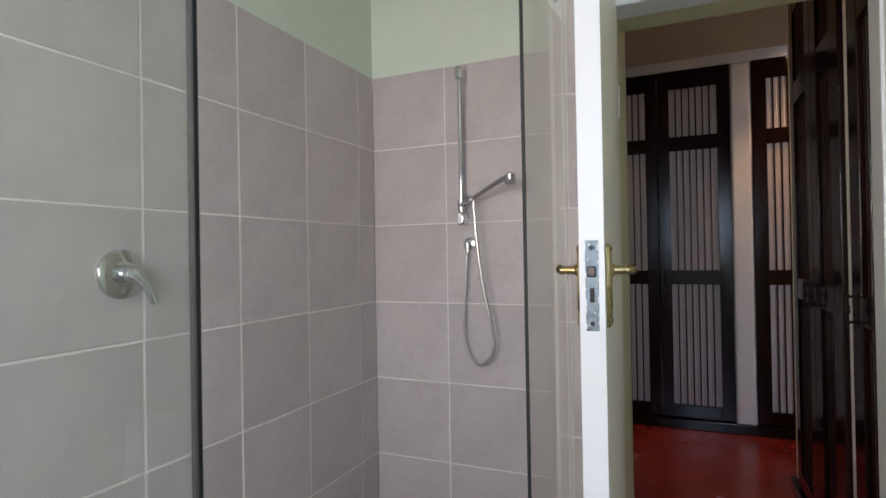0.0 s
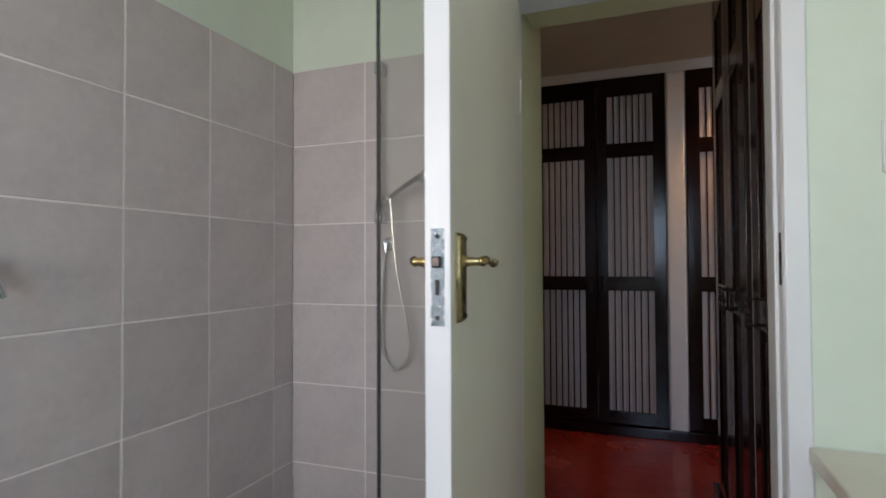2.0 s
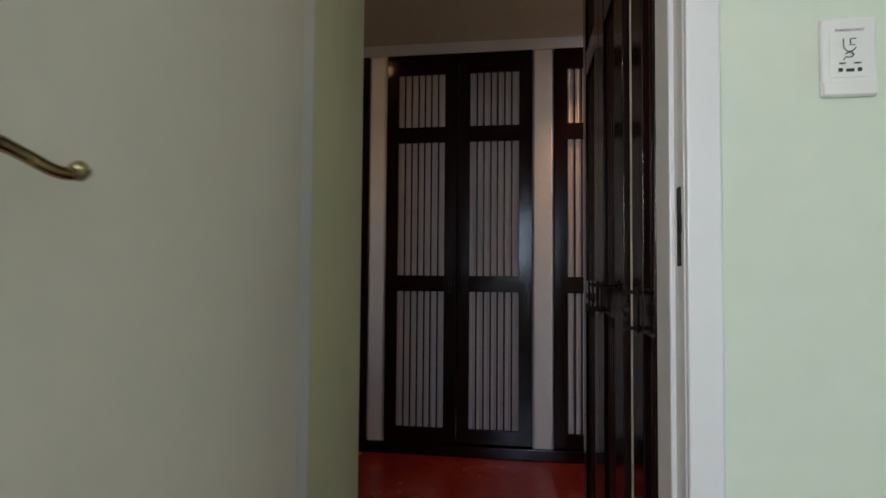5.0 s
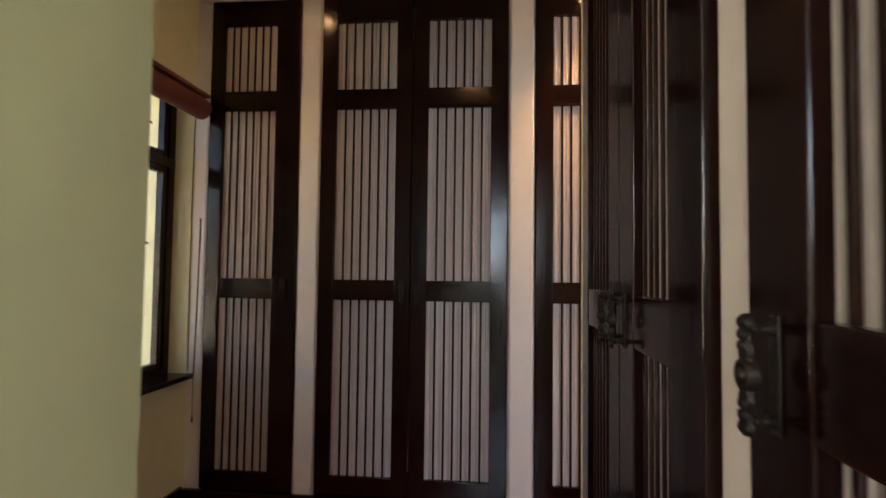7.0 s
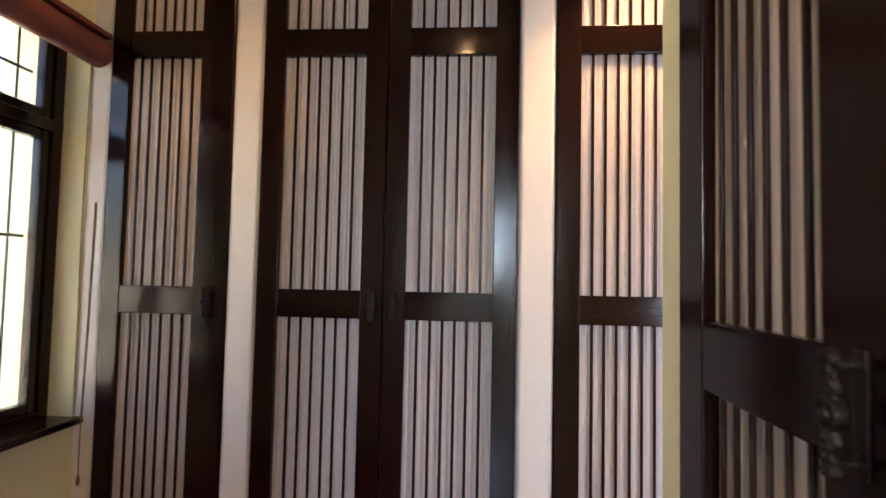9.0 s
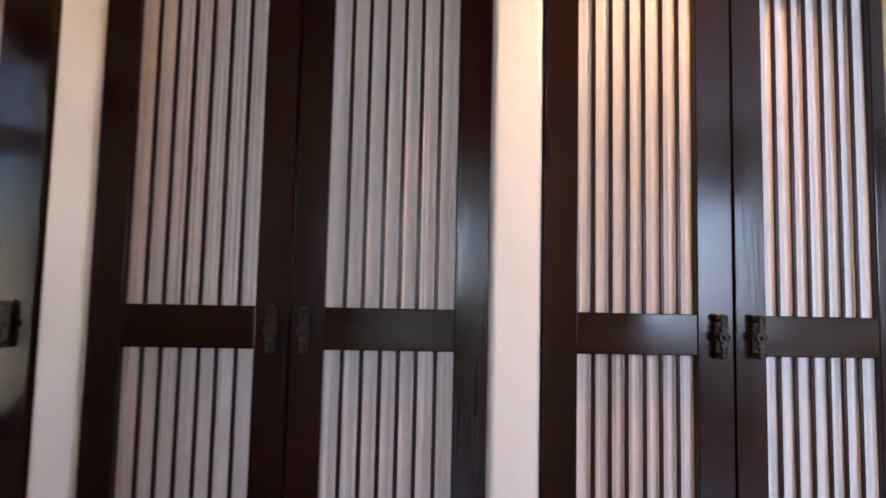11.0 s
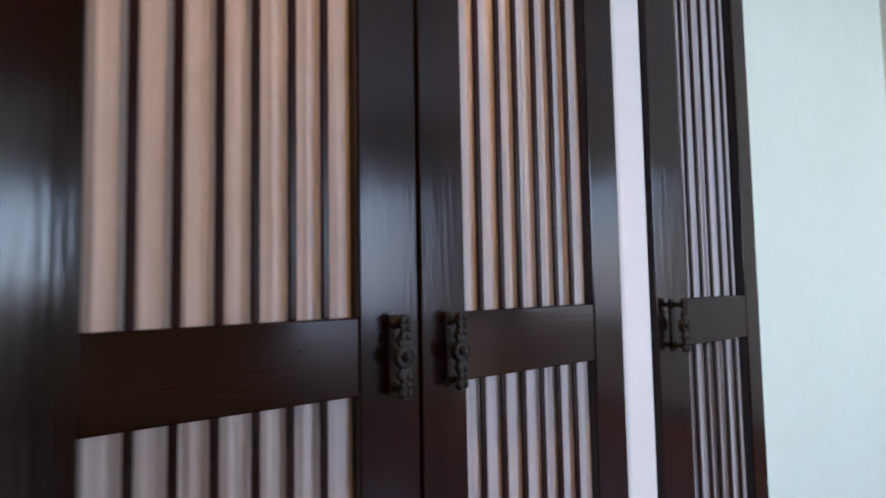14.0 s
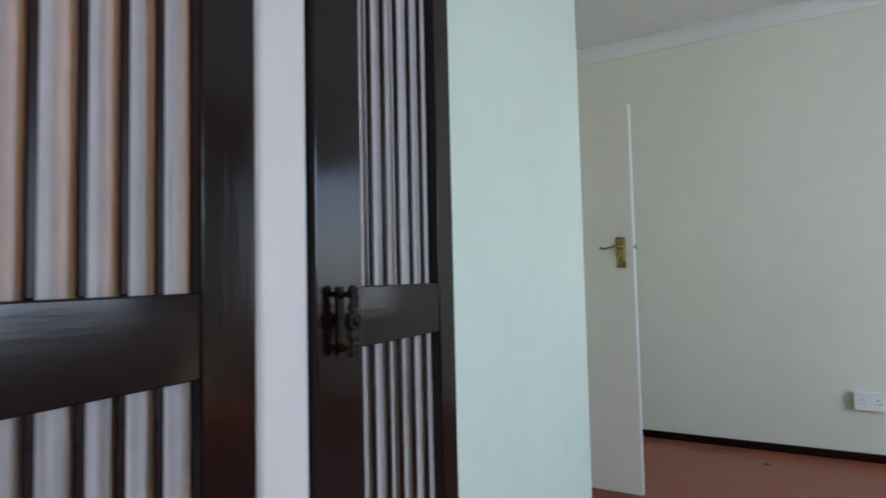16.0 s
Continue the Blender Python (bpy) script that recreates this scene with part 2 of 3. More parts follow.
solid("ceiling_bathroom", [((XL - 0.15, -2.0, CEIL), (1.4, YD + 0.12, CEIL + 0.1)), ((XL - 0.15, YD + 0.12, CEIL + 0.1), (0, 2, CEIL + 0.2))], M_CEIL, "white painted bathroom ceiling", "ceiling")
solid("ceiling_bedroom", [((1.6, -0.4, BCEIL), (XE + 0.2, 4.7, BCEIL + 0.1)), ((1.55, 1.46, CEIL), (1.6, YF + 0.6, BCEIL + 0.1)), ((1.38, -0.4, BCEIL), (1.6, 1.46, BCEIL + 0.1)), ((1.36, 1.44, CEIL), (1.6, 1.46, BCEIL + 0.1))], M_CEIL, "white bedroom ceiling", "ceiling")

# bathroom
wall_west = solid("wall_west", [((XL - 0.12, -1.9, 0), (XL - 0.012, YB + 0.05, CEIL))], M_GREEN, "pale green painted bathroom wall above grey tiles")
wall_shower = solid("wall_shower", [((XL - 0.012, YB + 0.012, 0), (-0.30, YB + 0.05, CEIL))], M_GREEN, "pale green painted wall above the shower tiles")
SX = -0.24            # side of the shower recess
wall_door = solid("wall_door", [((SX + 0.012, YD + 0.012, 0), (-0.055, 1.79, CEIL)), ((-0.30, 1.79, 0), (-0.225, YB + 0.05, CEIL)),
                                ((-0.045, YD, 2.02), (0.70, YD + 0.15, CEIL)), ((0.70, YD, 0), (1.38, YD + 0.15, CEIL))], M_GREEN,
                  "pale green painted wall round the bathroom door")
solid("wall_passage", [((-0.055, YD + 0.10, 0), (-0.045, 1.80, CEIL)), ((-0.24, 1.79, 0), (-0.055, 1.80, CEIL)), ((-0.045, 1.49, 2.02), (0.64, 1.64, CEIL))], M_GREEN_WARM, "pale green wall beside and above the bathroom doorway, tinted for warm lamplight")
solid("wall_bath_east", [((1.30, -1.9, 0), (1.38, YD, BCEIL))], M_GREEN, "pale green painted bathroom wall")
# The western opening is added only for the fill lamp.
solid("wall_bath_south", [((XL - 0.12, -1.9, 0), (-1.12, -1.76, CEIL)), ((-0.24, -1.9, 0), (-0.05, -1.76, CEIL)), ((-1.12, -1.9, 0), (-0.24, -1.76, 1.0)), ((-1.12, -1.9, 2.1), (-0.24, -1.76, CEIL)), ((1.15, -1.9, 0), (1.38, -1.76, CEIL)),
                          ((-0.05, -1.9, 0), (1.15, -1.76, 1.0)), ((-0.05, -1.9, 2.1), (1.15, -1.76, CEIL))], M_GREEN, "pale green painted wall with a window opening and one added for fill light")

# dressing room
solid("wall_window", [((XW - 0.34, 1.93, 0), (XW, 2.52, CEIL)), ((XW - 0.34, 2.52, 0), (XW, 3.735, 0.60)),
                      ((XW - 0.34, 2.52, 2.06), (XW, 3.735, CEIL)), ((XW - 0.34, 3.735, 0), (XW, YF + 0.6, CEIL))], M_GREEN_WARM, "pale green wall with a barred window, tinted for warm lamplight")
solid("wall_dressing_south", [((XW, YB + 0.05, 0), (-0.235, YB + 0.065, CEIL))], M_GREEN_WARM, "pale green dressing room wall, tinted for warm lamplight")
solid("wall_wardrobe_head", [((XW, YF, 2.488), (2.017, YF + 0.6, CEIL + 0.15))], M_PIER, "off-white painted wall above the wardrobes")
solid("wall_north", [((XW, YF + 0.55, 0), (2.2, YF + 0.65, CEIL + 0.15)), ((2.017, YF, 0), (3.121, YF + 0.65, BCEIL)), ((3.1, 4.5, 0), (XE + 0.1, 4.6, BCEIL))], M_GREEN, "pale green bedroom wall beside the wardrobes", bev=0.008)


def pier(lo, hi):
    bm = bmesh.new()
    bm_box(bm, lo, hi, 0.018, 4)
    return tagged(new("wall_pier", mesh_of("wall_pier", bm, M_PIER)), "off-white plaster pier between dark wardrobes", "wall", "wardrobe piers", "structure")


for a, b in ((-0.582, -0.470), (0.442, 0.569), (1.481, 1.587)):
    pier((a, YF, 0.05), (b, YF + 0.5, 2.49))
pier((XW - 0.01, YF + 0.004, 0.05), (-1.044, YF + 0.5, 2.49))

# block with the short row of wardrobes
solid("wall_closet_block", [((XR + 0.010, 2.757, 0), (1.12, 2.885, CEIL)), ((XR + 0.010, 1.50, 2.488), (1.12, 2.757, CEIL)), ((1.12, 1.49, 0), (1.2, 2.885, CEIL))], M_GREEN_WARM, "pale green wall round the short row of wardrobes, tinted for warm lamplight", bev=0.006)
pier((XR + 0.010, 1.722, 0.05), (XR + 0.5, 1.835, 2.49))

# bedroom
solid("wall_bed_east", [((XE, -0.3, 0), (XE + 0.1, 0.1, BCEIL)), ((XE, 1.6, 0), (XE + 0.1, 4.6, BCEIL)), ((XE, 0.1, 0), (XE + 0.1, 1.6, 0.8)), ((XE, 0.1, 2.1), (XE + 0.1, 1.6, BCEIL))], M_BED, "pale green painted bedroom wall")
solid("wall_bed_south", [((1.3, -0.4, 0), (1.6, -0.26, BCEIL)), ((3.8, -0.4, 0), (XE + 0.1, -0.26, BCEIL)), ((1.6, -0.4, 0), (3.8, -0.26, 0.8)), ((1.6, -0.4, 2.1), (3.8, -0.26, BCEIL))], M_GREEN, "pale green bedroom wall with a wide window opening")

bm = bmesh.new()
prof = [(0, 0), (0, -0.085), (-0.012, -0.085), (-0.02, -0.06), (-0.06, -0.02), (-0.085, -0.012), (-0.085, 0)]
a = [bm.verts.new((XE + x, -0.3, BCEIL + z)) for x, z in prof]
b = [bm.verts.new((XE + x, 4.6, BCEIL + z)) for x, z in prof]
for k in range(len(prof)):
    bm.faces.new((a[k], a[(k + 1) % len(prof)], b[(k + 1) % len(prof)], b[k]))
tagged(new("trim_cornice", mesh_of("trim_cornice", bm, M_CEIL)), "white plaster cornice under the bedroom ceiling", "cornice", kind="structure")
solid("baseboard_bedroom", [((XE - 0.018, -0.26, 0), (XE, 4.5, 0.048))], M_WOODH, "dark varnished wooden skirting board", "baseboard", bev=0.004)
solid("baseboard_bedroom_return", [((2.02, YF - 0.016, 0), (3.137, YF, 0.05)), ((3.121, YF, 0), (3.137, 4.5, 0.05))], M_WOODH, "dark varnished wooden skirting board", "baseboard", bev=0.004)
solid("baseboard_wardrobes", [((XW, YF - 0.022, 0), (2.018, YF + 0.05, 0.07))], M_WOODH, "dark varnished plinth under the long row of wardrobes", "baseboard", bev=0.006)
solid("baseboard_closet", [((XR - 0.018, 1.50, 0), (XR + 0.05, 2.887, 0.07))], M_WOODH, "dark varnished plinth under the short row of wardrobes", "baseboard", bev=0.006)
solid("baseboard_window", [((XW, 1.99, 0), (XW + 0.016, YF - 0.03, 0.09))], M_WOODH, "dark varnished skirting board under the window", "baseboard", bev=0.004)

# bathroom door frame
solid("door_frame", [((-0.075, YD - 0.012, 0), (-0.040, YD + 0.10, 2.02)), ((0.646, YD + 0.0, 0), (0.70, YD + 0.155, 2.02)), ((0.648, YD - 0.012, 0), (0.703, YD + 0.02, 2.06)),
                     ((0.637, YD + 0.055, 0), (0.66, YD + 0.153, 2.0)), ((-0.075, YD - 0.01, 1.985), (0.6475, YD + 0.10, 2.035))], M_WHITE, "white gloss painted door frame", "door frame", bev=0.004)
bm = bmesh.new()
bm_box(bm, (0.6442, YD + 0.016, 1.14), (0.6464, YD + 0.036, 1.275), 0.0008)
bm_box(bm, (0.640, YD + 0.010, 1.195), (0.6455, YD + 0.018, 1.225), 0.002)
tagged(new("strike_plate", mesh_of("strike_plate", bm, M_BRONZE)), "worn steel strike plate on the white door frame", "strike plate")


# ---- wardrobes ----
ZL = dict(bot=0.164, b=0.997, m=1.095, u=1.926, t=2.024, tt=2.358)


def fabric(w, z0, z1, seed):
    """Gathered cloth, w wide, in the plane y = 0, from z0 to z1."""
    rnd = random.Random(seed)
    n, rows = 128, 6
    ph = [rnd.uniform(0, 6.28) for _ in range(6)]
    bm = bmesh.new()
    grid = []
    for j in range(rows + 1):
        v = j / rows
        line = []
        for i in range(n + 1):
            u = i / n
            s = u * w
            d = 0.0026 * math.sin(s * 2 * math.pi / 0.043 + ph[0] + 0.7 * math.sin(3 * v + ph[1])) + 0.0015 * math.sin(s * 2 * math.pi / (0.019 + 0.003 * math.sin(9 * s + ph[4])) + ph[2] + 1.3 * v) + 0.0005 * math.sin(s * 2 * math.pi / 0.0105 + ph[5] + 0.8 * v) + 0.0006 * math.sin(s * 2 * math.pi / 0.085 + ph[3] - 2 * v)
            line.append(bm.verts.new((s, d, z0 + (z1 - z0) * v)))
        grid.append(line)
    for j in range(rows):
        for i in range(n):
            bm.faces.new((grid[j][i], grid[j][i + 1], grid[j + 1][i + 1], grid[j + 1][i]))
    return bm


def handle_mesh():
    """Ornate pull facing -y, centred on 0: slim base plate and two posts, a scalloped bar held off the door, a ring boss on it."""
    base = bmesh.new()
    bm_box(base, (-0.009, -0.003, -0.052), (0.009, 0.0, 0.052), 0.0015, 2)
    rot = Matrix.Rotation(radians(90), 4, "X")
    for z in (-0.040, 0.040):
        bm_lathe(base, [(0.0075, 0.0), (0.0075, 0.005), (0.0045, 0.008), (0.0040, 0.015), (0.0060, 0.018), (0.0040, 0.021), (0.0045, 0.026)], Matrix.Translation((0, 0, z)) @ rot, 12)
    bar = bmesh.new()
    n = 96
    ring0, ring1 = [], []
    for k in range(n):
        a = 2 * math.pi * k / n
        zz = math.sin(a)
        half = 0.0085 + 0.0045 * math.exp(-(zz / 0.30) ** 2) + 0.0028 * math.cos(15 * zz)
        x = half * (1 if math.cos(a) >= 0 else -1) * min(1.0, abs(math.cos(a)) * 3.2)
        ring0.append(bar.verts.new((x, -0.024, 0.054 * zz)))
        ring1.append(bar.verts.new((x * 0.78, -0.029, 0.053 * zz)))
    for k in range(n):
        bar.faces.new((ring0[k], ring0[(k + 1) % n], ring1[(k + 1) % n], ring1[k]))
    bar.faces.new(ring1)
    bar.faces.new(ring0[::-1])
    for z in (0.046, 0.035, 0.025):
        for sgn in (-1, 1):
            for dx in (-0.0045, 0.0045):
                bm_ball(bar, Matrix.LocRotScale((dx, -0.029, sgn * z), None, (1, 0.7, 1.2)), 0.0040, 8, 6)
    boss = bmesh.new()
    bm_lathe(boss, [(0.0150, 0.020), (0.0150, 0.028), (0.0132, 0.031), (0.0108, 0.031), (0.0095, 0.027), (0.0070, 0.028), (0.0052, 0.033), (0.0018, 0.035)], rot, 22)
    return [mesh_of(n_, b_, M_BRONZE) for n_, b_ in (("handle_base", base), ("boss", boss), ("bar", bar))]


H_PLATE, H_BOSS, H_BAIL = handle_mesh()
slat_meshes = {}


def slat_mesh(h):
    if h not in slat_meshes:
        bm = bmesh.new()
        bm_box(bm, (-0.005, -0.0035, 0), (0.005, 0.003, h), 0.0022, 3)
        slat_meshes[h] = mesh_of("slat", bm, M_SLAT)
    return slat_meshes[h]


def leaf(parent, x0, p0, p1, x1, top, handle_x=None, slats=6, seed=0):
    """A wardrobe door in the plane y = 0 facing -y, from x0 to x1, with three barred panels from p0 to p1 backed by cloth."""
    bm = bmesh.new()
    t0, t1 = -0.004, 0.028
    g = 0.0022
    bm_box(bm, (x0 + g, t0, 0.078), (p0, t1, top - g), 0.003)
    bm_box(bm, (p1, t0, 0.078), (x1 - g, t1, top - g), 0.003)
    door = part("door", bm, M_WOOD, parent)
    for z0, z1 in ((0.078, ZL["bot"]), (ZL["b"], ZL["m"]), (ZL["u"], ZL["t"]), (ZL["tt"], top - g)):
        bm = bmesh.new()
        bm_box(bm, (p0 - 0.001, t0 + 0.0015, z0), (p1 + 0.001, t1 - 0.002, z1), 0.0025)
        part("rail", bm, M_WOODH, door)
    w = p1 - p0
    rnd = random.Random(seed)
    for k, (z0, z1) in enumerate(((ZL["bot"], ZL["b"]), (ZL["m"], ZL["u"]), (ZL["t"], ZL["tt"]))):
        c = part("curtain", fabric(w + 0.02, z0 - 0.012, z1 + 0.012, seed * 3 + k), M_FABRIC, door, "white gathered cotton curtain")
        c.location = (p0 - 0.01, 0.0175, 0)
        h = round(z1 - z0, 4)
        for i in range(slats):
            s = new("slat", slat_mesh(h))
            s.parent = door
            s.location = (p0 + w * (i + 1) / (slats + 1) + rnd.uniform(-0.002, 0.002), 0.009, z0)
    if handle_x is not None:
        hp = new("handle_base", H_PLATE)
        hp.parent = door
        hp["label"] = "ornate dark bronze pull handle"
        hp.location = (handle_x, t0, 1.044)
        for nm, me in (("handle_boss", H_BOSS), ("handle_bar", H_BAIL)):
            o = new(nm, me)
            o.parent = door
            o.location = (handle_x, t0, 1.044)
    return door


def wardrobe(label, m, leaves, outer0, outer1, seed):
    w = thing("wardrobe", label, "wardrobe", m, "dark slatted wardrobes")
    bm = bmesh.new()
    fw = 0.03
    bm_box(bm, (outer0 + 0.001, 0.031, 0.07), (outer0 + fw, 0.07, 2.488), 0.003)
    bm_box(bm, (outer1 - fw, 0.031, 0.07), (outer1 - 0.001, 0.07, 2.488), 0.003)
    bm_box(bm, (outer0 + fw, 0.032, 2.455), (outer1 - fw, 0.07, 2.488), 0.003)
    bm_box(bm, (outer0 + fw, 0.033, 0.07), (outer1 - fw, 0.07, 0.10), 0.001)
    part("frame", bm, M_WOOD, w)
    for k, (x0, p0, p1, x1, hx, n) in enumerate(leaves):
        leaf(w, x0, p0, p1, x1, 2.486, hx, n, seed + k)
    return w


RY = YF - 0.002
wardrobe("narrow dark varnished wardrobe with one slatted door and white curtains", pose(0, RY, 0), [(-1.044, -0.972, -0.702, -0.582, -0.640, 6)], -1.044, -0.582, 10)
wardrobe("dark varnished wardrobe with two slatted doors and white curtains", pose(0, RY, 0), [(-0.470, -0.393, -0.098, -0.018, -0.055, 6), (-0.018, 0.060, 0.360, 0.442, 0.018, 6)], -0.470, 0.442, 20)
wardrobe("dark varnished wardrobe with two slatted doors and white curtains", pose(0, RY, 0), [(0.569, 0.652, 0.943, 1.034, 0.993, 6), (1.034, 1.113, 1.399, 1.481, 1.084, 6)], 0.569, 1.481, 30)
wardrobe("narrow dark varnished wardrobe with one slatted door at the row's end", pose(0, RY, 0), [(1.587, 1.698, 1.950, 2.017, 1.640, 5)], 1.587, 2.017, 40)
# short row, facing -x: local x runs along -y
ROT = pose(XR, 0, 0, 0, 0, -90)
wardrobe("dark varnished wardrobe with two slatted doors beside the passage", ROT, [(-2.757, -2.665, -2.39, -2.285, -2.335, 6), (-2.285, -2.175, -1.968, -1.835, -2.235, 5)], -2.757, -1.835, 50)
wardrobe("narrow dark varnished wardrobe with one slatted door beside the doorway", ROT, [(-1.722, -1.612, -1.508, -1.498, -1.665, 2)], -1.722, -1.495, 60)

# ---- bathroom door ----
hx, hy, ex, ey = -0.050, 1.355, 0.000, 0.592
ang = math.degrees(math.atan2(ey - hy, ex - hx))
LEN = math.hypot(ex - hx, ey - hy)
D1 = tagged(new("door_1"), "open flush door painted grey-cream with white edges", "door", kind="structure")
D1.matrix_basis = pose(hx, hy, 0, 0, 0, ang)
bm = bmesh.new()
bm_box(bm, (0.0, -0.022, 0.012), (LEN - 0.004, 0.022, 1.978), 0.002)
part("door_leaf", bm, M_DOOR, D1)
bm = bmesh.new()
bm_box(bm, (LEN - 0.004, -0.0225, 0.012), (LEN, 0.0225, 1.978), 0.0015)
part("door_edge", bm, M_WHITE, D1, "white painted leading edge")
LZ = 1.178            # middle of the lock
bm = bmesh.new()
bm_box(bm, (LEN - 0.001, -0.0115, LZ - 0.081), (LEN + 0.0015, 0.0115, LZ + 0.081), 0.0005)
lock = part("lock_plate", bm, M_STEEL, D1, "worn steel lock plate with flaked paint")
bm = bmesh.new()
bm_box(bm, (LEN + 0.001, -0.0078, LZ + 0.016), (LEN + 0.013, 0.0078, LZ + 0.035), 0.003, 3)
part("latch", bm, M_LATCH, lock, "worn brown-grey steel latch")
bm = bmesh.new()
bm_box(bm, (LEN + 0.001, -0.004, LZ - 0.03), (LEN + 0.0022, 0.004, LZ - 0.004), 0.0005)
for z in (LZ + 0.068, LZ - 0.068):
    bm_cyl(bm, pose(LEN + 0.0016, 0, z, 0, 90, 0), 0.0042, 0.0016, 12)
part("bolt_slot", bm, M_BLACK, lock)
rnd = random.Random(5)
bm = bmesh.new()
for k in range(26):
    side = k % 2 * 2 - 1
    z, h, w = LZ + rnd.uniform(-0.079, 0.072), rnd.uniform(0.003, 0.010), rnd.uniform(0.0008, 0.0026)
    bm_box(bm, (LEN + 0.0010, side * 0.0117 - w * (side > 0), z), (LEN + 0.0019, side * 0.0117 + w * (side < 0), z + h), 0.0003, 1)
for k in range(7):
    y, z = rnd.uniform(-0.009, 0.006), LZ + rnd.choice((-0.072, -0.05, 0.045, 0.060, 0.075)) + rnd.uniform(-0.004, 0.002)
    bm_box(bm, (LEN + 0.0010, y, z), (LEN + 0.0018, y + rnd.uniform(0.001, 0.004), z + rnd.uniform(0.001, 0.004)), 0.0003, 1)
part("paint_flakes", bm, M_WHITE, lock, "flakes of white paint")


def lever_set(parent, side, x, z):
    """Brass lever on a long plate on the face at y = side * 0.022 of a door; the lever points to the hinge."""
    s = side
    y0 = 0.022 * s
    bm = bmesh.new()
    bm_box(bm, (x - 0.024, min(y0, y0 + 0.004 * s), z - 0.106), (x + 0.024, max(y0, y0 + 0.004 * s), z + 0.050), 0.0015, 2)
    bm_box(bm, (x - 0.0215, min(y0, y0 + 0.0085 * s), z - 0.1035), (x + 0.0215, max(y0, y0 + 0.0085 * s), z + 0.0475), 0.004, 3)
    plate = part("handle_plate", bm, M_BRASS, parent, "aged brass long plate")
    bm = bmesh.new()
    pts = smooth_path([(x, y0 + 0.004 * s, z), (x, y0 + 0.026 * s, z), (x - 0.003, y0 + 0.040 * s, z), (x - 0.016, y0 + 0.045 * s, z + 0.003), (x - 0.040, y0 + 0.045 * s, z - 0.001),
                       (x - 0.064, y0 + 0.045 * s, z - 0.0065), (x - 0.082, y0 + 0.045 * s, z - 0.0065), (x - 0.092, y0 + 0.045 * s, z - 0.001)], 5)
    n = len(pts)
    rad = [0.0090 - 0.0042 * min(1, i / (n * 0.5)) + (0.0022 if i > n - 5 else 0) + (0.0022 if 8 < i < 15 else 0) for i in range(n)]
    bm_tube(bm, pts, rad, 12)
    bm_lathe(bm, [(0.013, 0), (0.013, 0.004), (0.010, 0.008)], pose(x, y0 + 0.006 * s, z, -90 * s, 0, 0), 18)
    part("lever", bm, M_BRASS, plate, "curved brass lever")
    bm = bmesh.new()
    bm_cyl(bm, pose(x, y0 + 0.0088 * s, z - 0.056, 90, 0, 0), 0.0052, 0.001, 12)
    bm_box(bm, (x - 0.003, min(y0 + 0.008 * s, y0 + 0.0093 * s), z - 0.074), (x + 0.003, max(y0 + 0.008 * s, y0 + 0.0093 * s), z - 0.058))
    part("keyhole", bm, M_BLACK, plate)
    bm = bmesh.new()
    for dx, dz in ((-0.015, 0.040), (0.015, 0.040), (-0.015, -0.096), (0.015, -0.096)):
        bm_ball(bm, Matrix.LocRotScale((x + dx, y0 + 0.0085 * s, z + dz), None, (1, 0.4, 1)), 0.003, 10, 6)
    part("screws", bm, M_BRONZE, plate, "dark tarnished screws")


lever_set(D1, 1, LEN - 0.058, LZ + 0.026)
lever_set(D1, -1, LEN - 0.058, LZ + 0.026)
for z in (0.25, 1.70):
    bm = bmesh.new()
    bm_cyl(bm, pose(-0.004, 0.022, z), 0.004, 0.10, 12)
    bm_box(bm, (-0.003, 0.0, z - 0.05), (0.0, 0.022, z + 0.05))
    part("hinge", bm, M_DOOR, D1)

# bedroom door
D2 = tagged(new("door_2"), "open flush white-green bedroom door with a brass handle", "door", kind="structure")
D2.matrix_basis = pose(3.85, 4.45, 0, 0, 0, -90)
bm = bmesh.new()
bm_box(bm, (0.0, -0.022, 0.02), (0.77, 0.022, 1.957), 0.002)
part("door_leaf", bm, M_DOOR, D2)
bm = bmesh.new()
bm_box(bm, (0.77, -0.0225, 0.02), (0.774, 0.0225, 1.957), 0.0015)
part("door_edge", bm, M_WHITE, D2, "white painted leading edge")
lever_set(D2, -1, 0.77 - 0.058, 1.235)
bm = bmesh.new()
bm_box(bm, (0.773, -0.008, 1.225), (0.782, 0.008, 1.245), 0.002)
part("latch", bm, M_BRASS, D2)

# ---- shower ----
def glass_panel(name, label, lo, hi, seal_lo, seal_hi):
    g = thing(name, label, "shower screen")
    bm = bmesh.new()
    bm_box(bm, lo, hi)
    pane = part("pane", bm, M_GLASS, g, "clear greenish glass", smooth=False)
    pane.visible_shadow = False
    bm = bmesh.new()
    bm_box(bm, seal_lo, seal_hi, 0.001)
    part("seal", bm, M_BLACK, g, "black rubber edge seal")
    return g


glass_panel("shower_screen", "fixed glass shower screen with a black edge seal", (-0.138, 0.643, 0.05), (-0.132, YD - 0.002, 2.05), (-0.1385, 0.639, 0.05), (-0.1315, 0.643, 2.05))
glass_panel("shower_screen", "fixed glass shower screen beside the mixer with a black edge seal", (-0.191, -1.20, 0.05), (-0.185, -0.110, 2.05), (-0.1930, -0.110, 0.05), (-0.1830, -0.105, 2.05))
MX = thing("shower_mixer", "chrome single-lever shower mixer on the grey tiles", "shower mixer", pose(XL + 0.001, 0.565, 1.20, 0, 90, 0))
bm = bmesh.new()
bm_lathe(bm, [(0.066, 0), (0.066, 0.004), (0.063, 0.009), (0.052, 0.013), (0.034, 0.016)], Matrix(), 40)
part("rosette", bm, M_CHROME, MX)
bm = bmesh.new()
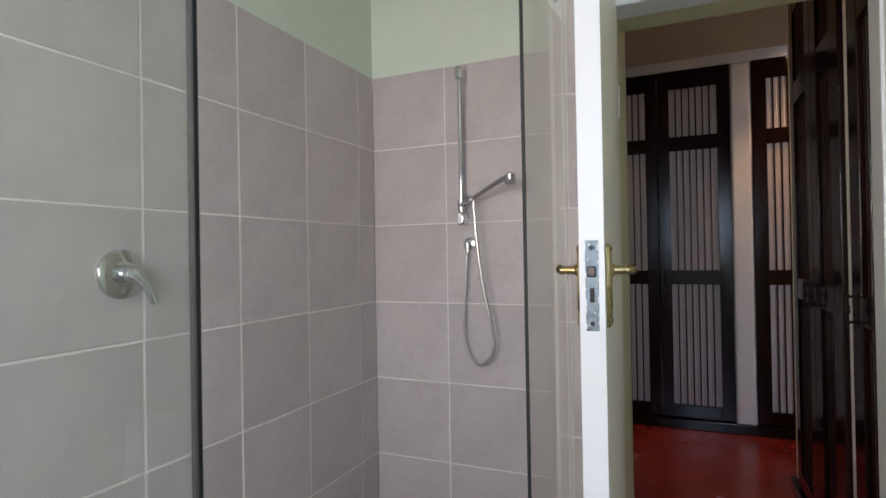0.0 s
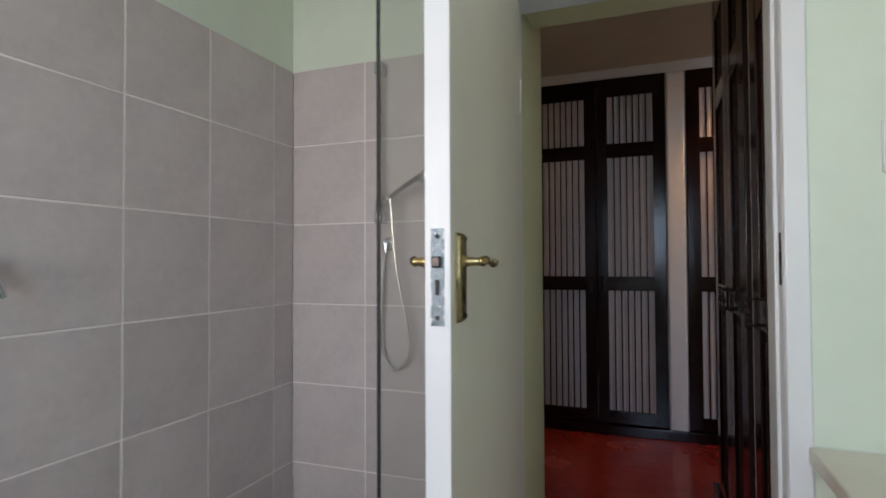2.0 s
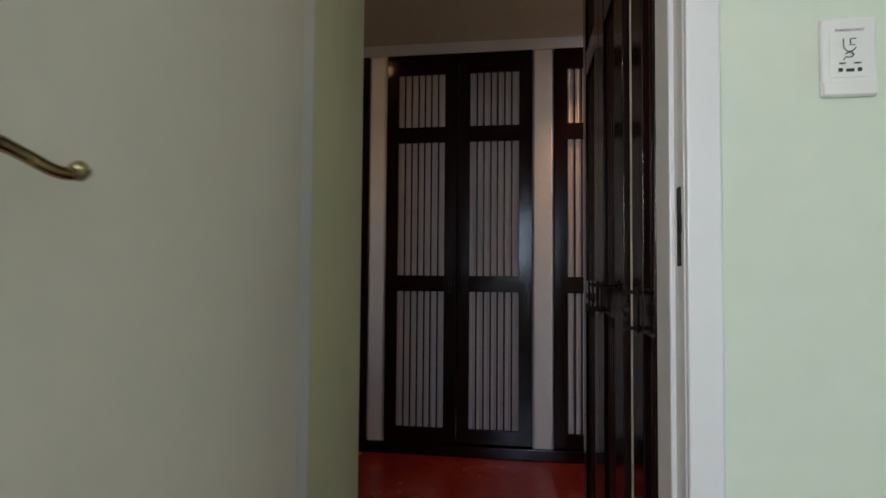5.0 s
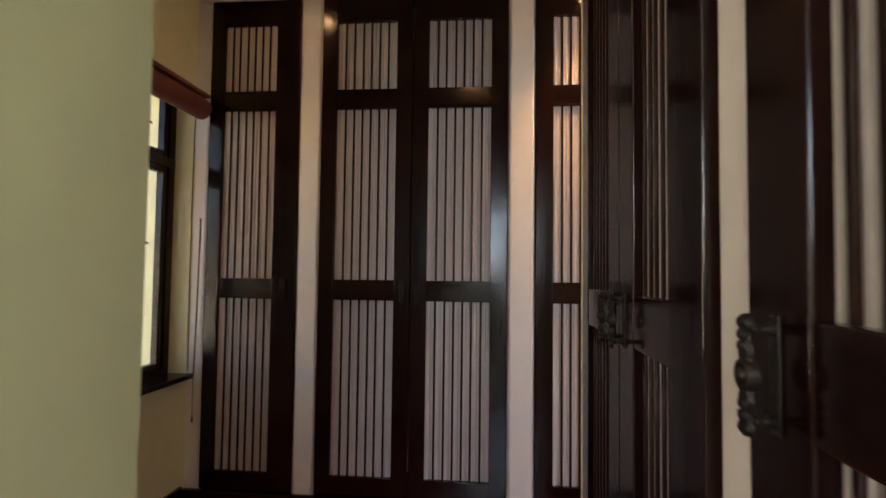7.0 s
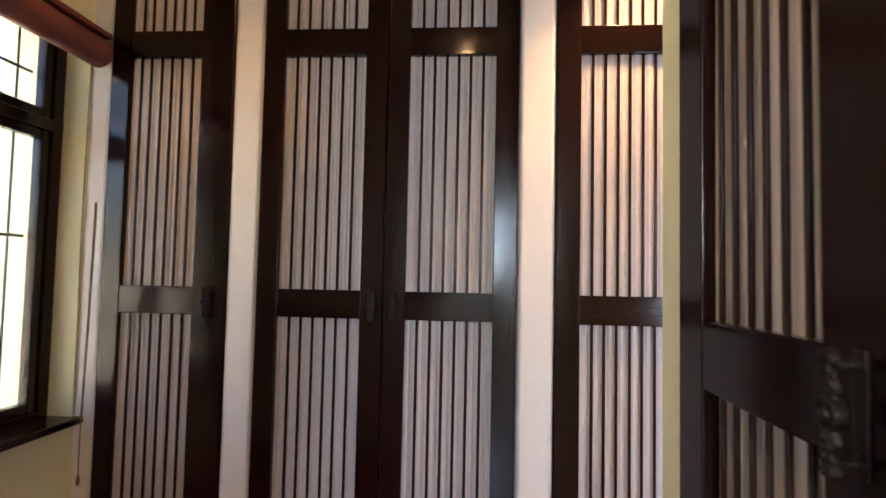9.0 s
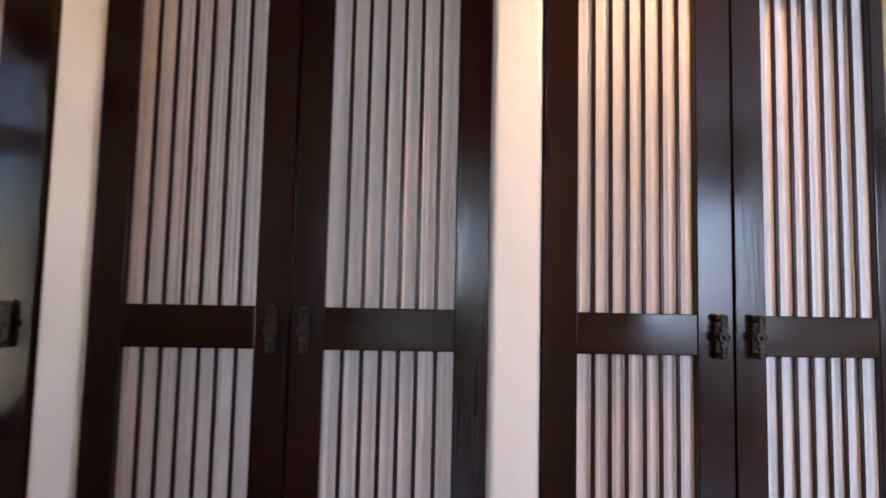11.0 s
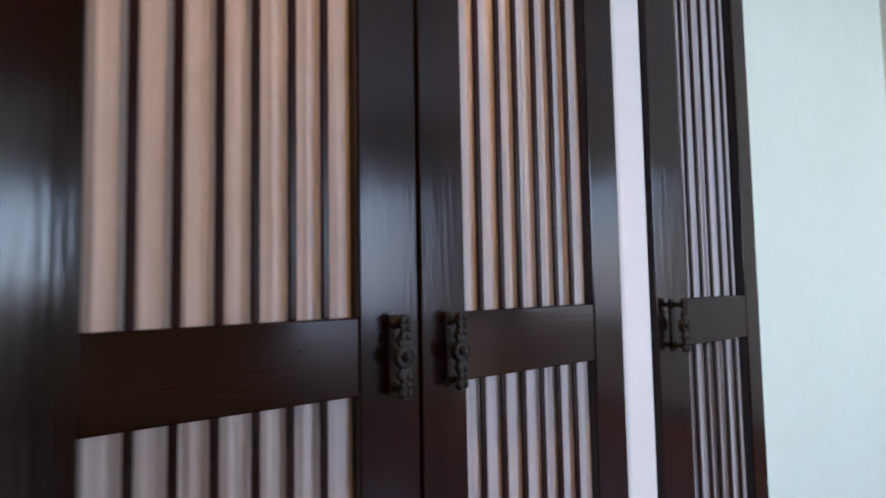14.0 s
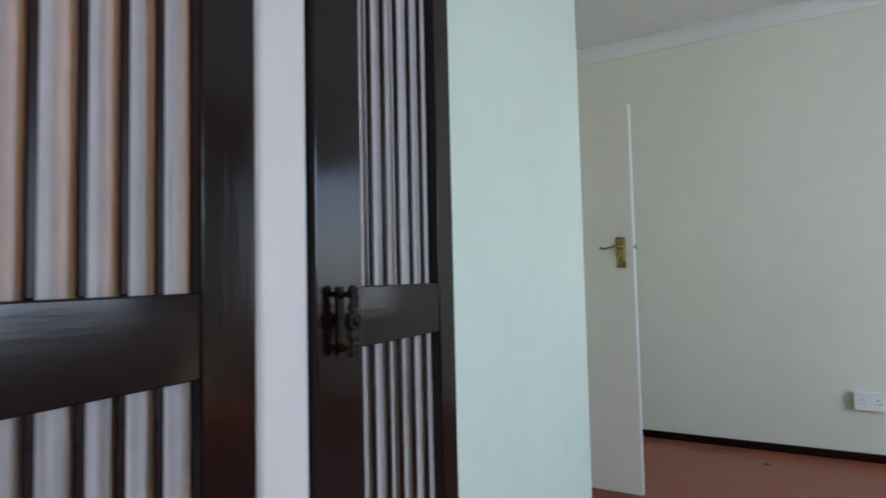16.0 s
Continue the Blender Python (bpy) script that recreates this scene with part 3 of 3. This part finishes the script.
bm_lathe(bm, [(0.024, 0.012), (0.024, 0.03), (0.023, 0.045), (0.019, 0.054), (0.010, 0.058)], Matrix(), 28)
part("cartridge", bm, M_CHROME, MX)
bm = bmesh.new()
pts = smooth_path([(-0.004, 0.0, 0.044), (0.006, 0.014, 0.054), (0.030, 0.030, 0.061), (0.058, 0.041, 0.066), (0.080, 0.047, 0.069)], 6)
bm_tube(bm, pts, [0.021 - 0.0115 * i / (len(pts) - 1) for i in range(len(pts))], 14)
part("lever", bm, M_CHROME, MX)

SR = thing("shower_rail", "chrome shower slide rail with a hand shower", "shower rail")
rx, ry = -0.745, YB - 0.045
bm = bmesh.new()
bm_cyl(bm, pose(rx, ry, 1.715), 0.010, 0.66, 16)
part("rail", bm, M_CHROME, SR)
for z in (2.034, 1.395):
    bm = bmesh.new()
    bm_box(bm, (rx - 0.017, ry - 0.018, z - 0.03), (rx + 0.017, YB, z + 0.026), 0.008, 3)
    part("bracket", bm, M_CHROME, SR)
bm = bmesh.new()
bm_cyl(bm, pose(rx, ry, 1.45), 0.017, 0.05, 16)
bm_tube(bm, [(rx, ry, 1.45), (rx + 0.03, ry - 0.03, 1.462), (rx + 0.06, ry - 0.045, 1.475)], [0.012, 0.013, 0.015], 12)
part("slider", bm, M_CHROME, SR)
bm = bmesh.new()
pts = smooth_path([(rx + 0.045, ry - 0.03, 1.462), (rx + 0.10, ry - 0.06, 1.485), (rx + 0.19, ry - 0.10, 1.522), (rx + 0.25, ry - 0.118, 1.545)], 4)
bm_tube(bm, pts, [0.0085 + 0.0035 * i / (len(pts) - 1) for i in range(len(pts))], 14)
bm_lathe(bm, [(0.012, 0.022), (0.019, 0.018), (0.021, 0.0), (0.024, -0.022), (0.022, -0.026), (0.016, -0.024)], pose(rx + 0.262, ry - 0.122, 1.540, 14, 6, 0), 24)
part("hand_shower", bm, M_CHROME, SR)
bm = bmesh.new()
pts = smooth_path([(rx + 0.072, ry - 0.045, 1.462), (rx + 0.084, ry - 0.042, 1.29), (rx + 0.104, ry - 0.035, 1.115), (rx + 0.132, ry - 0.025, 0.965), (rx + 0.147, ry - 0.018, 0.865), (rx + 0.127, ry - 0.01, 0.79),
                   (rx + 0.071, ry - 0.002, 0.755), (rx + 0.016, ry + 0.006, 0.80), (rx - 0.004, ry + 0.010, 0.90), (rx + 0.006, ry + 0.012, 1.065), (rx + 0.020, ry + 0.010, 1.245)], 14)
bm_tube(bm, pts, 0.0068, 10)
part("hose", bm, M_HOSE, SR, "ribbed steel shower hose")
bm = bmesh.new()
bm_lathe(bm, [(0.030, 0), (0.030, 0.004), (0.026, 0.010), (0.012, 0.012), (0.012, 0.035), (0.009, 0.038)], pose(rx + 0.020, YB, 1.281, 90, 0, 0), 24)
bm_cyl(bm, pose(rx + 0.020, YB - 0.03, 1.262), 0.009, 0.04, 14)
part("wall_outlet", bm, M_CHROME, SR)

# ---- vanity and shaver socket ----
V = thing("vanity_counter", "ivory counter standing against the pale green wall", "counter")
bm = bmesh.new()
bm_box(bm, (0.69, 0.84, 0.706), (1.298, YD - 0.013, 0.746), 0.006, 3)
part("counter_top", bm, M_CREAMTOP, V)
bm = bmesh.new()
bm_box(bm, (0.76, 0.90, 0.0), (1.296, YD - 0.004, 0.706), 0.003)
bm_box(bm, (0.704, YD - 0.013, 0.70), (1.296, YD - 0.001, 0.744), 0.002)
part("cabinet", bm, M_WHITE, V)

S = thing("shaver_socket", "white plastic shaver socket on the pale green wall", "socket", pose(0.8965, YD, 1.478))
bm = bmesh.new()
bm_box(bm, (-0.041, -0.009, -0.066), (0.041, 0, 0.062), 0.004, 3)
bm_box(bm, (-0.0395, -0.0125, -0.0645), (0.0395, -0.006, -0.042), 0.003, 3)
plate = part("plate", bm, M_PLASTIC, S)
bm = bmesh.new()
bm_box(bm, (-0.029, -0.011, -0.036), (0.029, -0.008, 0.050), 0.001)
part("cover", bm, M_PLASTIC, S)
bm = bmesh.new()
for dx in (-0.014, 0.014):
    bm_box(bm, (dx - 0.003, -0.0116, -0.027), (dx + 0.003, -0.0108, -0.021))
bm_box(bm, (-0.006, -0.0116, -0.027), (0.006, -0.0108, -0.022))
part("slots", bm, M_INK, S)
bm = bmesh.new()
y1 = -0.0115
bm_tube(bm, [(-0.009, y1, 0.026), (-0.009, y1, 0.012), (-0.004, y1, 0.006), (0.004, y1, 0.006), (0.009, y1, 0.012)], 0.0009, 6)
bm_tube(bm, [(0.009, y1, 0.026), (0.001, y1, 0.026), (0.001, y1, 0.016), (0.008, y1, 0.016)], 0.0009, 6)
bm_tube(bm, smooth_path([(-0.007, y1, 0.002), (0.0, y1, 0.004), (0.006, y1, 0.0), (0.0, y1, -0.004), (-0.006, y1, -0.003), (-0.009, y1, -0.008)], 4), 0.0009, 6)
part("symbol", bm, M_INK, S)


def lettering(text, size, m, parent, material):
    c = bpy.data.curves.new("lettering", "FONT")
    c.body, c.size, c.align_x, c.align_y, c.extrude = text, size, "CENTER", "CENTER", 0.0002
    tmp = bpy.data.objects.new("lettering", c)
    scene.collection.objects.link(tmp)
    bpy.context.view_layer.update()
    me = bpy.data.meshes.new_from_object(tmp.evaluated_get(bpy.context.evaluated_depsgraph_get()))
    bpy.data.objects.remove(tmp)
    me.materials.clear()
    me.materials.append(material)
    ob = new("lettering", me)
    ob.parent = parent
    ob.matrix_basis = m
    return ob


lettering("SHAVERS ONLY", 0.0062, pose(0, -0.0113, 0.040, 90, 0, 0), S, M_INK)
bm = bmesh.new()
for dx in (-0.011, 0.011):
    bm_box(bm, (dx - 0.005, -0.0114, -0.0145), (dx + 0.005, -0.0109, -0.012))
part("small_print", bm, M_INK, S)

# bedroom socket
S2 = thing("wall_socket", "white plastic double socket low on the bedroom wall", "socket", pose(XE, 2.612, 0.345, 0, 0, -90))
bm = bmesh.new()
bm_box(bm, (-0.070, -0.032, -0.048), (0.070, 0, 0.048), 0.003, 2)
part("back_box", bm, M_PLASTIC, S2)
bm = bmesh.new()
bm_box(bm, (-0.073, -0.044, -0.051), (0.073, -0.032, 0.051), 0.004, 3)
part("plate", bm, M_PLASTIC, S2)
for dx in (-0.036, 0.036):
    bm = bmesh.new()
    bm_box(bm, (dx - 0.003, -0.0448, 0.006), (dx + 0.003, -0.0435, 0.014))
    bm_box(bm, (dx - 0.014, -0.0448, -0.014), (dx - 0.008, -0.0435, -0.010))
    bm_box(bm, (dx + 0.008, -0.0448, -0.014), (dx + 0.014, -0.0435, -0.010))
    part("pin_holes", bm, M_INK, S2)
    bm = bmesh.new()
    bm_box(bm, (dx - 0.006 + 0.02, -0.0475, 0.012), (dx + 0.006 + 0.02, -0.0438, 0.030), 0.001)
    part("switch", bm, M_PLASTIC, S2)

# ---- dressing room window ----
WX = XW - 0.12        # plane of the window
W1 = tagged(new("window_1"), "dark wooden casement window with iron bars outside", "window", kind="structure")
Y0, Y1, YM0, YM1 = 2.52, 3.735, 3.09, 3.185
bm = bmesh.new()
for lo, hi in (((WX - 0.03, Y0, 0.60), (WX + 0.03, Y0 + 0.05, 2.06)), ((WX - 0.03, Y1 - 0.05, 0.60), (WX + 0.03, Y1, 2.06)), ((WX - 0.03, YM0 + 0.01, 0.60), (WX + 0.03, YM1 - 0.01, 2.06)),
               ((WX - 0.029, Y0, 0.60), (WX + 0.029, Y1, 0.65)), ((WX - 0.029, Y0, 2.0), (WX + 0.029, Y1, 2.06)), ((WX - 0.032, Y0, 1.635), (WX + 0.032, Y1, 1.678))):
    bm_box(bm, lo, hi, 0.004)
part("window_frame", bm, M_WOOD, W1)
for a, b in ((Y0 + 0.05, YM0 + 0.01), (YM1 - 0.01, Y1 - 0.05)):
    for z0, z1 in ((0.65, 1.638), (1.676, 2.0)):
        bm = bmesh.new()
        s = 0.035
        for lo, hi in (((WX - 0.015, a, z0), (WX + 0.022, a + s, z1)), ((WX - 0.015, b - s, z0), (WX + 0.022, b, z1)), ((WX - 0.014, a + s, z0), (WX + 0.021, b - s, z0 + s)), ((WX - 0.014, a + s, z1 - s), (WX + 0.021, b - s, z1))):
            bm_box(bm, lo, hi, 0.003)
        sash = part("sash", bm, M_WOOD, W1)
        bm = bmesh.new()
        bm_box(bm, (WX, a + s - 0.004, z0 + s - 0.004), (WX + 0.004, b - s + 0.004, z1 - s + 0.004))
        pane = part("pane", bm, M_PANE, sash, smooth=False)
        pane.visible_shadow = False
bm = bmesh.new()
bm_box(bm, (WX + 0.02, Y0 - 0.03, 0.600), (XW + 0.035, Y1 + 0.025, 0.625), 0.006, 3)
part("window_sill", bm, M_WOODH, W1, "dark varnished window sill")
bm = bmesh.new()
bm_tube(bm, smooth_path([(WX + 0.03, 3.185, 0.86), (WX + 0.055, 3.19, 0.87), (WX + 0.06, 3.195, 0.90), (WX + 0.055, 3.2, 0.96)], 4), 0.006, 8)
part("window_catch", bm, M_BRONZE, W1)
G = thing("burglar_bars", "dark iron burglar bars outside the window", "bars")
for k in range(9):
    y = 3.664 - k * 0.142
    bm = bmesh.new()
    bm_cyl(bm, pose(WX - 0.10, y, 1.33), 0.0045, 1.5, 8)
    part("bar", bm, M_IRON, G)
for z in (1.265, 1.87):
    bm = bmesh.new()
    bm_cyl(bm, pose(WX - 0.10, 3.1, z, 90, 0, 0), 0.006, 1.25, 8)
    part("cross_bar", bm, M_IRON, G)
BL = thing("roller_blind", "rolled-up red-brown roller blind above the window", "blind")
bm = bmesh.new()
bm_box(bm, (XW, 2.30, 1.985), (XW + 0.090, 3.724, 2.003), 0.003)
part("pelmet", bm, M_BLIND, BL, "red-brown wooden top board")
bm = bmesh.new()
bm_cyl(bm, pose(XW + 0.054, 3.0, 1.929, 90, 0, 0), 0.052, 1.42, 32)
part("roll", bm, M_BLIND, BL)
bm = bmesh.new()
bm_tube(bm, smooth_path([(XW + 0.02, 3.715, 1.91), (XW + 0.016, 3.714, 1.3), (XW + 0.022, 3.716, 0.64)], 8), 0.0022, 6)
part("cord", bm, M_CORD, BL)
bm = bmesh.new()
bm_tube(bm, smooth_path([(XW + 0.058, 3.722, 1.37), (XW + 0.060, 3.721, 1.355), (XW + 0.056, 3.718, 0.95), (XW + 0.050, 3.716, 0.62)], 6), 0.0042, 8)
bm_tube(bm, smooth_path([(XW + 0.050, 3.716, 0.62), (XW + 0.049, 3.716, 0.52), (XW + 0.050, 3.716, 0.42)], 4), 0.0022, 6)
bm_lathe(bm, [(0.003, 0.02), (0.006, 0.008), (0.0065, -0.008), (0.004, -0.016)], pose(XW + 0.050, 3.716, 0.41), 12)
part("pull", bm, M_CORD, BL, "tan cord pull with a small weight")

# ---- downlights ----
# The third fitting only goes with the added passage lamp.
for lx, ly, watts in LAMPS:
    d = thing("downlight", "small round warm recessed ceiling lamp", "ceiling lamp", pose(lx, ly, CEIL))
    bm = bmesh.new()
    bm_lathe(bm, [(0.045, 0.0), (0.045, -0.004), (0.041, -0.007), (0.034, -0.006), (0.032, 0.0)], Matrix(), 28)
    part("ring", bm, M_BRASS, d)
    bm = bmesh.new()
    bm_cyl(bm, pose(0, 0, -0.002), 0.031, 0.003, 24)
    part("lens", bm, M_LAMP, d)

# ---- garden outside the window ----
def bank(x):
    """Height of the garden bank at x."""
    return -0.5 + min(2.6, max(0.0, (-x - 3.5) * 0.36))


bm = bmesh.new()
bmesh.ops.create_grid(bm, x_segments=150, y_segments=80, size=1, matrix=Matrix.LocRotScale((-151.6, 5, 0), None, (150, 160, 1)))
for v in bm.verts:
    v.co.z = bank(v.co.x) + 0.12 * noise.noise(v.co * 0.35)
tagged(new("ground", mesh_of("ground", bm, M_LAWN)), "bright sunlit pale gravel garden slope", "ground", kind="structure")


def bush(x, y, z, r, seed):
    rnd = random.Random(seed)
    t = thing("shrub", "sunlit green garden shrub with uneven foliage", "shrub", pose(x, y, z), "garden shrubs")
    bm = bmesh.new()
    for k in range(5):
        a = rnd.uniform(0, 6.28)
        bm_tube(bm, smooth_path([(0, 0, -0.3), (0.2 * r * math.cos(a), 0.2 * r * math.sin(a), r * 0.5), (0.5 * r * math.cos(a), 0.5 * r * math.sin(a), r * 1.2)], 4), [0.05, 0.045, 0.04, 0.035, 0.03, 0.02, 0.015, 0.012, 0.01], 6)
    part("trunk", bm, M_BARK, t)
    verts, faces = [], []
    for k in range(2600):
        d = Vector((rnd.gauss(0, 1), rnd.gauss(0, 1), rnd.gauss(0, 0.8))).normalized()
        rad = r * rnd.uniform(0.55, 1.0) * (0.85 + 0.35 * noise.noise(d * 2.1 + Vector((seed, 0, 0))))
        c = d * rad + Vector((0, 0, r * 1.0))
        u = Vector((rnd.gauss(0, 1), rnd.gauss(0, 1), rnd.gauss(0, 1))).normalized()
        w = u.cross(d).normalized()
        s = rnd.uniform(0.06, 0.13)
        i = len(verts)
        verts += [c - u * s, c + w * s * 0.4, c + u * s, c - w * s * 0.4]
        faces.append((i, i + 1, i + 2, i + 3))
    me = bpy.data.meshes.new("crown")
    me.from_pydata(verts, [], faces)
    me.materials.append(M_LEAF)
    o = new("crown", me)
    o.parent = t
    return t


BUSHES = ((-9.2, 9.0, 1.3), (-9.8, 11.6, 1.5), (-8.8, 13.2, 1.0), (-10.6, 14.2, 1.7), (-11.5, 10.2, 1.9), (-9.6, 16.2, 1.3), (-12.6, 13.0, 2.3), (-12.0, 16.8, 2.1), (-10.2, 6.4, 1.4), (-12.4, 7.4, 2.0))
for k, (x, y, r) in enumerate(BUSHES):
    bush(x, y, bank(x) - 0.05, r, 100 + k)

# ---- wall tiles ----
tile_meshes = {}


def tile_mesh(w, h):
    """A tile w wide along x, h high, facing -y, with eased edges."""
    key = (round(w, 3), round(h, 3))
    if key not in tile_meshes:
        bm = bmesh.new()
        e = 0.0018
        back = [bm.verts.new(p) for p in ((0, 0, 0), (w, 0, 0), (w, 0, h), (0, 0, h))]
        mid = [bm.verts.new((v.co.x, -0.0065, v.co.z)) for v in back]
        front = [bm.verts.new(p) for p in ((e, -0.008, e), (w - e, -0.008, e), (w - e, -0.008, h - e), (e, -0.008, h - e))]
        for a_, b_ in ((back, mid), (mid, front)):
            for k in range(4):
                bm.faces.new((a_[k], a_[(k + 1) % 4], b_[(k + 1) % 4], b_[k]))
        bm.faces.new(front)
        tile_meshes[key] = mesh_of("tile", bm, M_TILE, smooth=False)
    return tile_meshes[key]


ROWS = [0.0, 0.291, 0.653, 1.015, 1.377, 1.739, 2.091]
JOINT = 0.0062


def tile_wall(parent, m, cols):
    """Tiles over the columns given by their joints, on the plane y = 0 of m, proud to -y; grout bed behind."""
    bm = bmesh.new()
    bm_box(bm, (cols[0], -0.0055, 0), (cols[-1], 0.004, ROWS[-1] - 0.002))
    g = part("grout", bm, M_GROUT, parent, "pale grout", smooth=False)
    g.matrix_basis = m
    for x0, x1 in zip(cols, cols[1:]):
        for z0, z1 in zip(ROWS, ROWS[1:]):
            t = new("tile", tile_mesh(x1 - x0 - JOINT, z1 - z0 - JOINT))
            t.parent = parent
            t.matrix_basis = m @ pose(x0 + JOINT / 2, random.uniform(0, 0.0006), z0 + JOINT / 2, random.uniform(-0.08, 0.08), 0, random.uniform(-0.08, 0.08))


tile_wall(wall_west, pose(XL - 0.008, 0, 0, 0, 0, 90), [-1.54, -1.178, -0.816, -0.454, -0.092, 0.270, 0.632, 0.994, 1.356, 1.735, YB - 0.004])
tile_wall(wall_shower, pose(0, YB + 0.008, 0), [XL - 0.004, -0.839, -0.477, SX])
tile_wall(wall_door, pose(SX + 0.008, 0, 0, 0, 0, -90), [-YB, -1.51, -YD])
tile_wall(wall_door, pose(0, YD + 0.008, 0), [SX, -0.08])
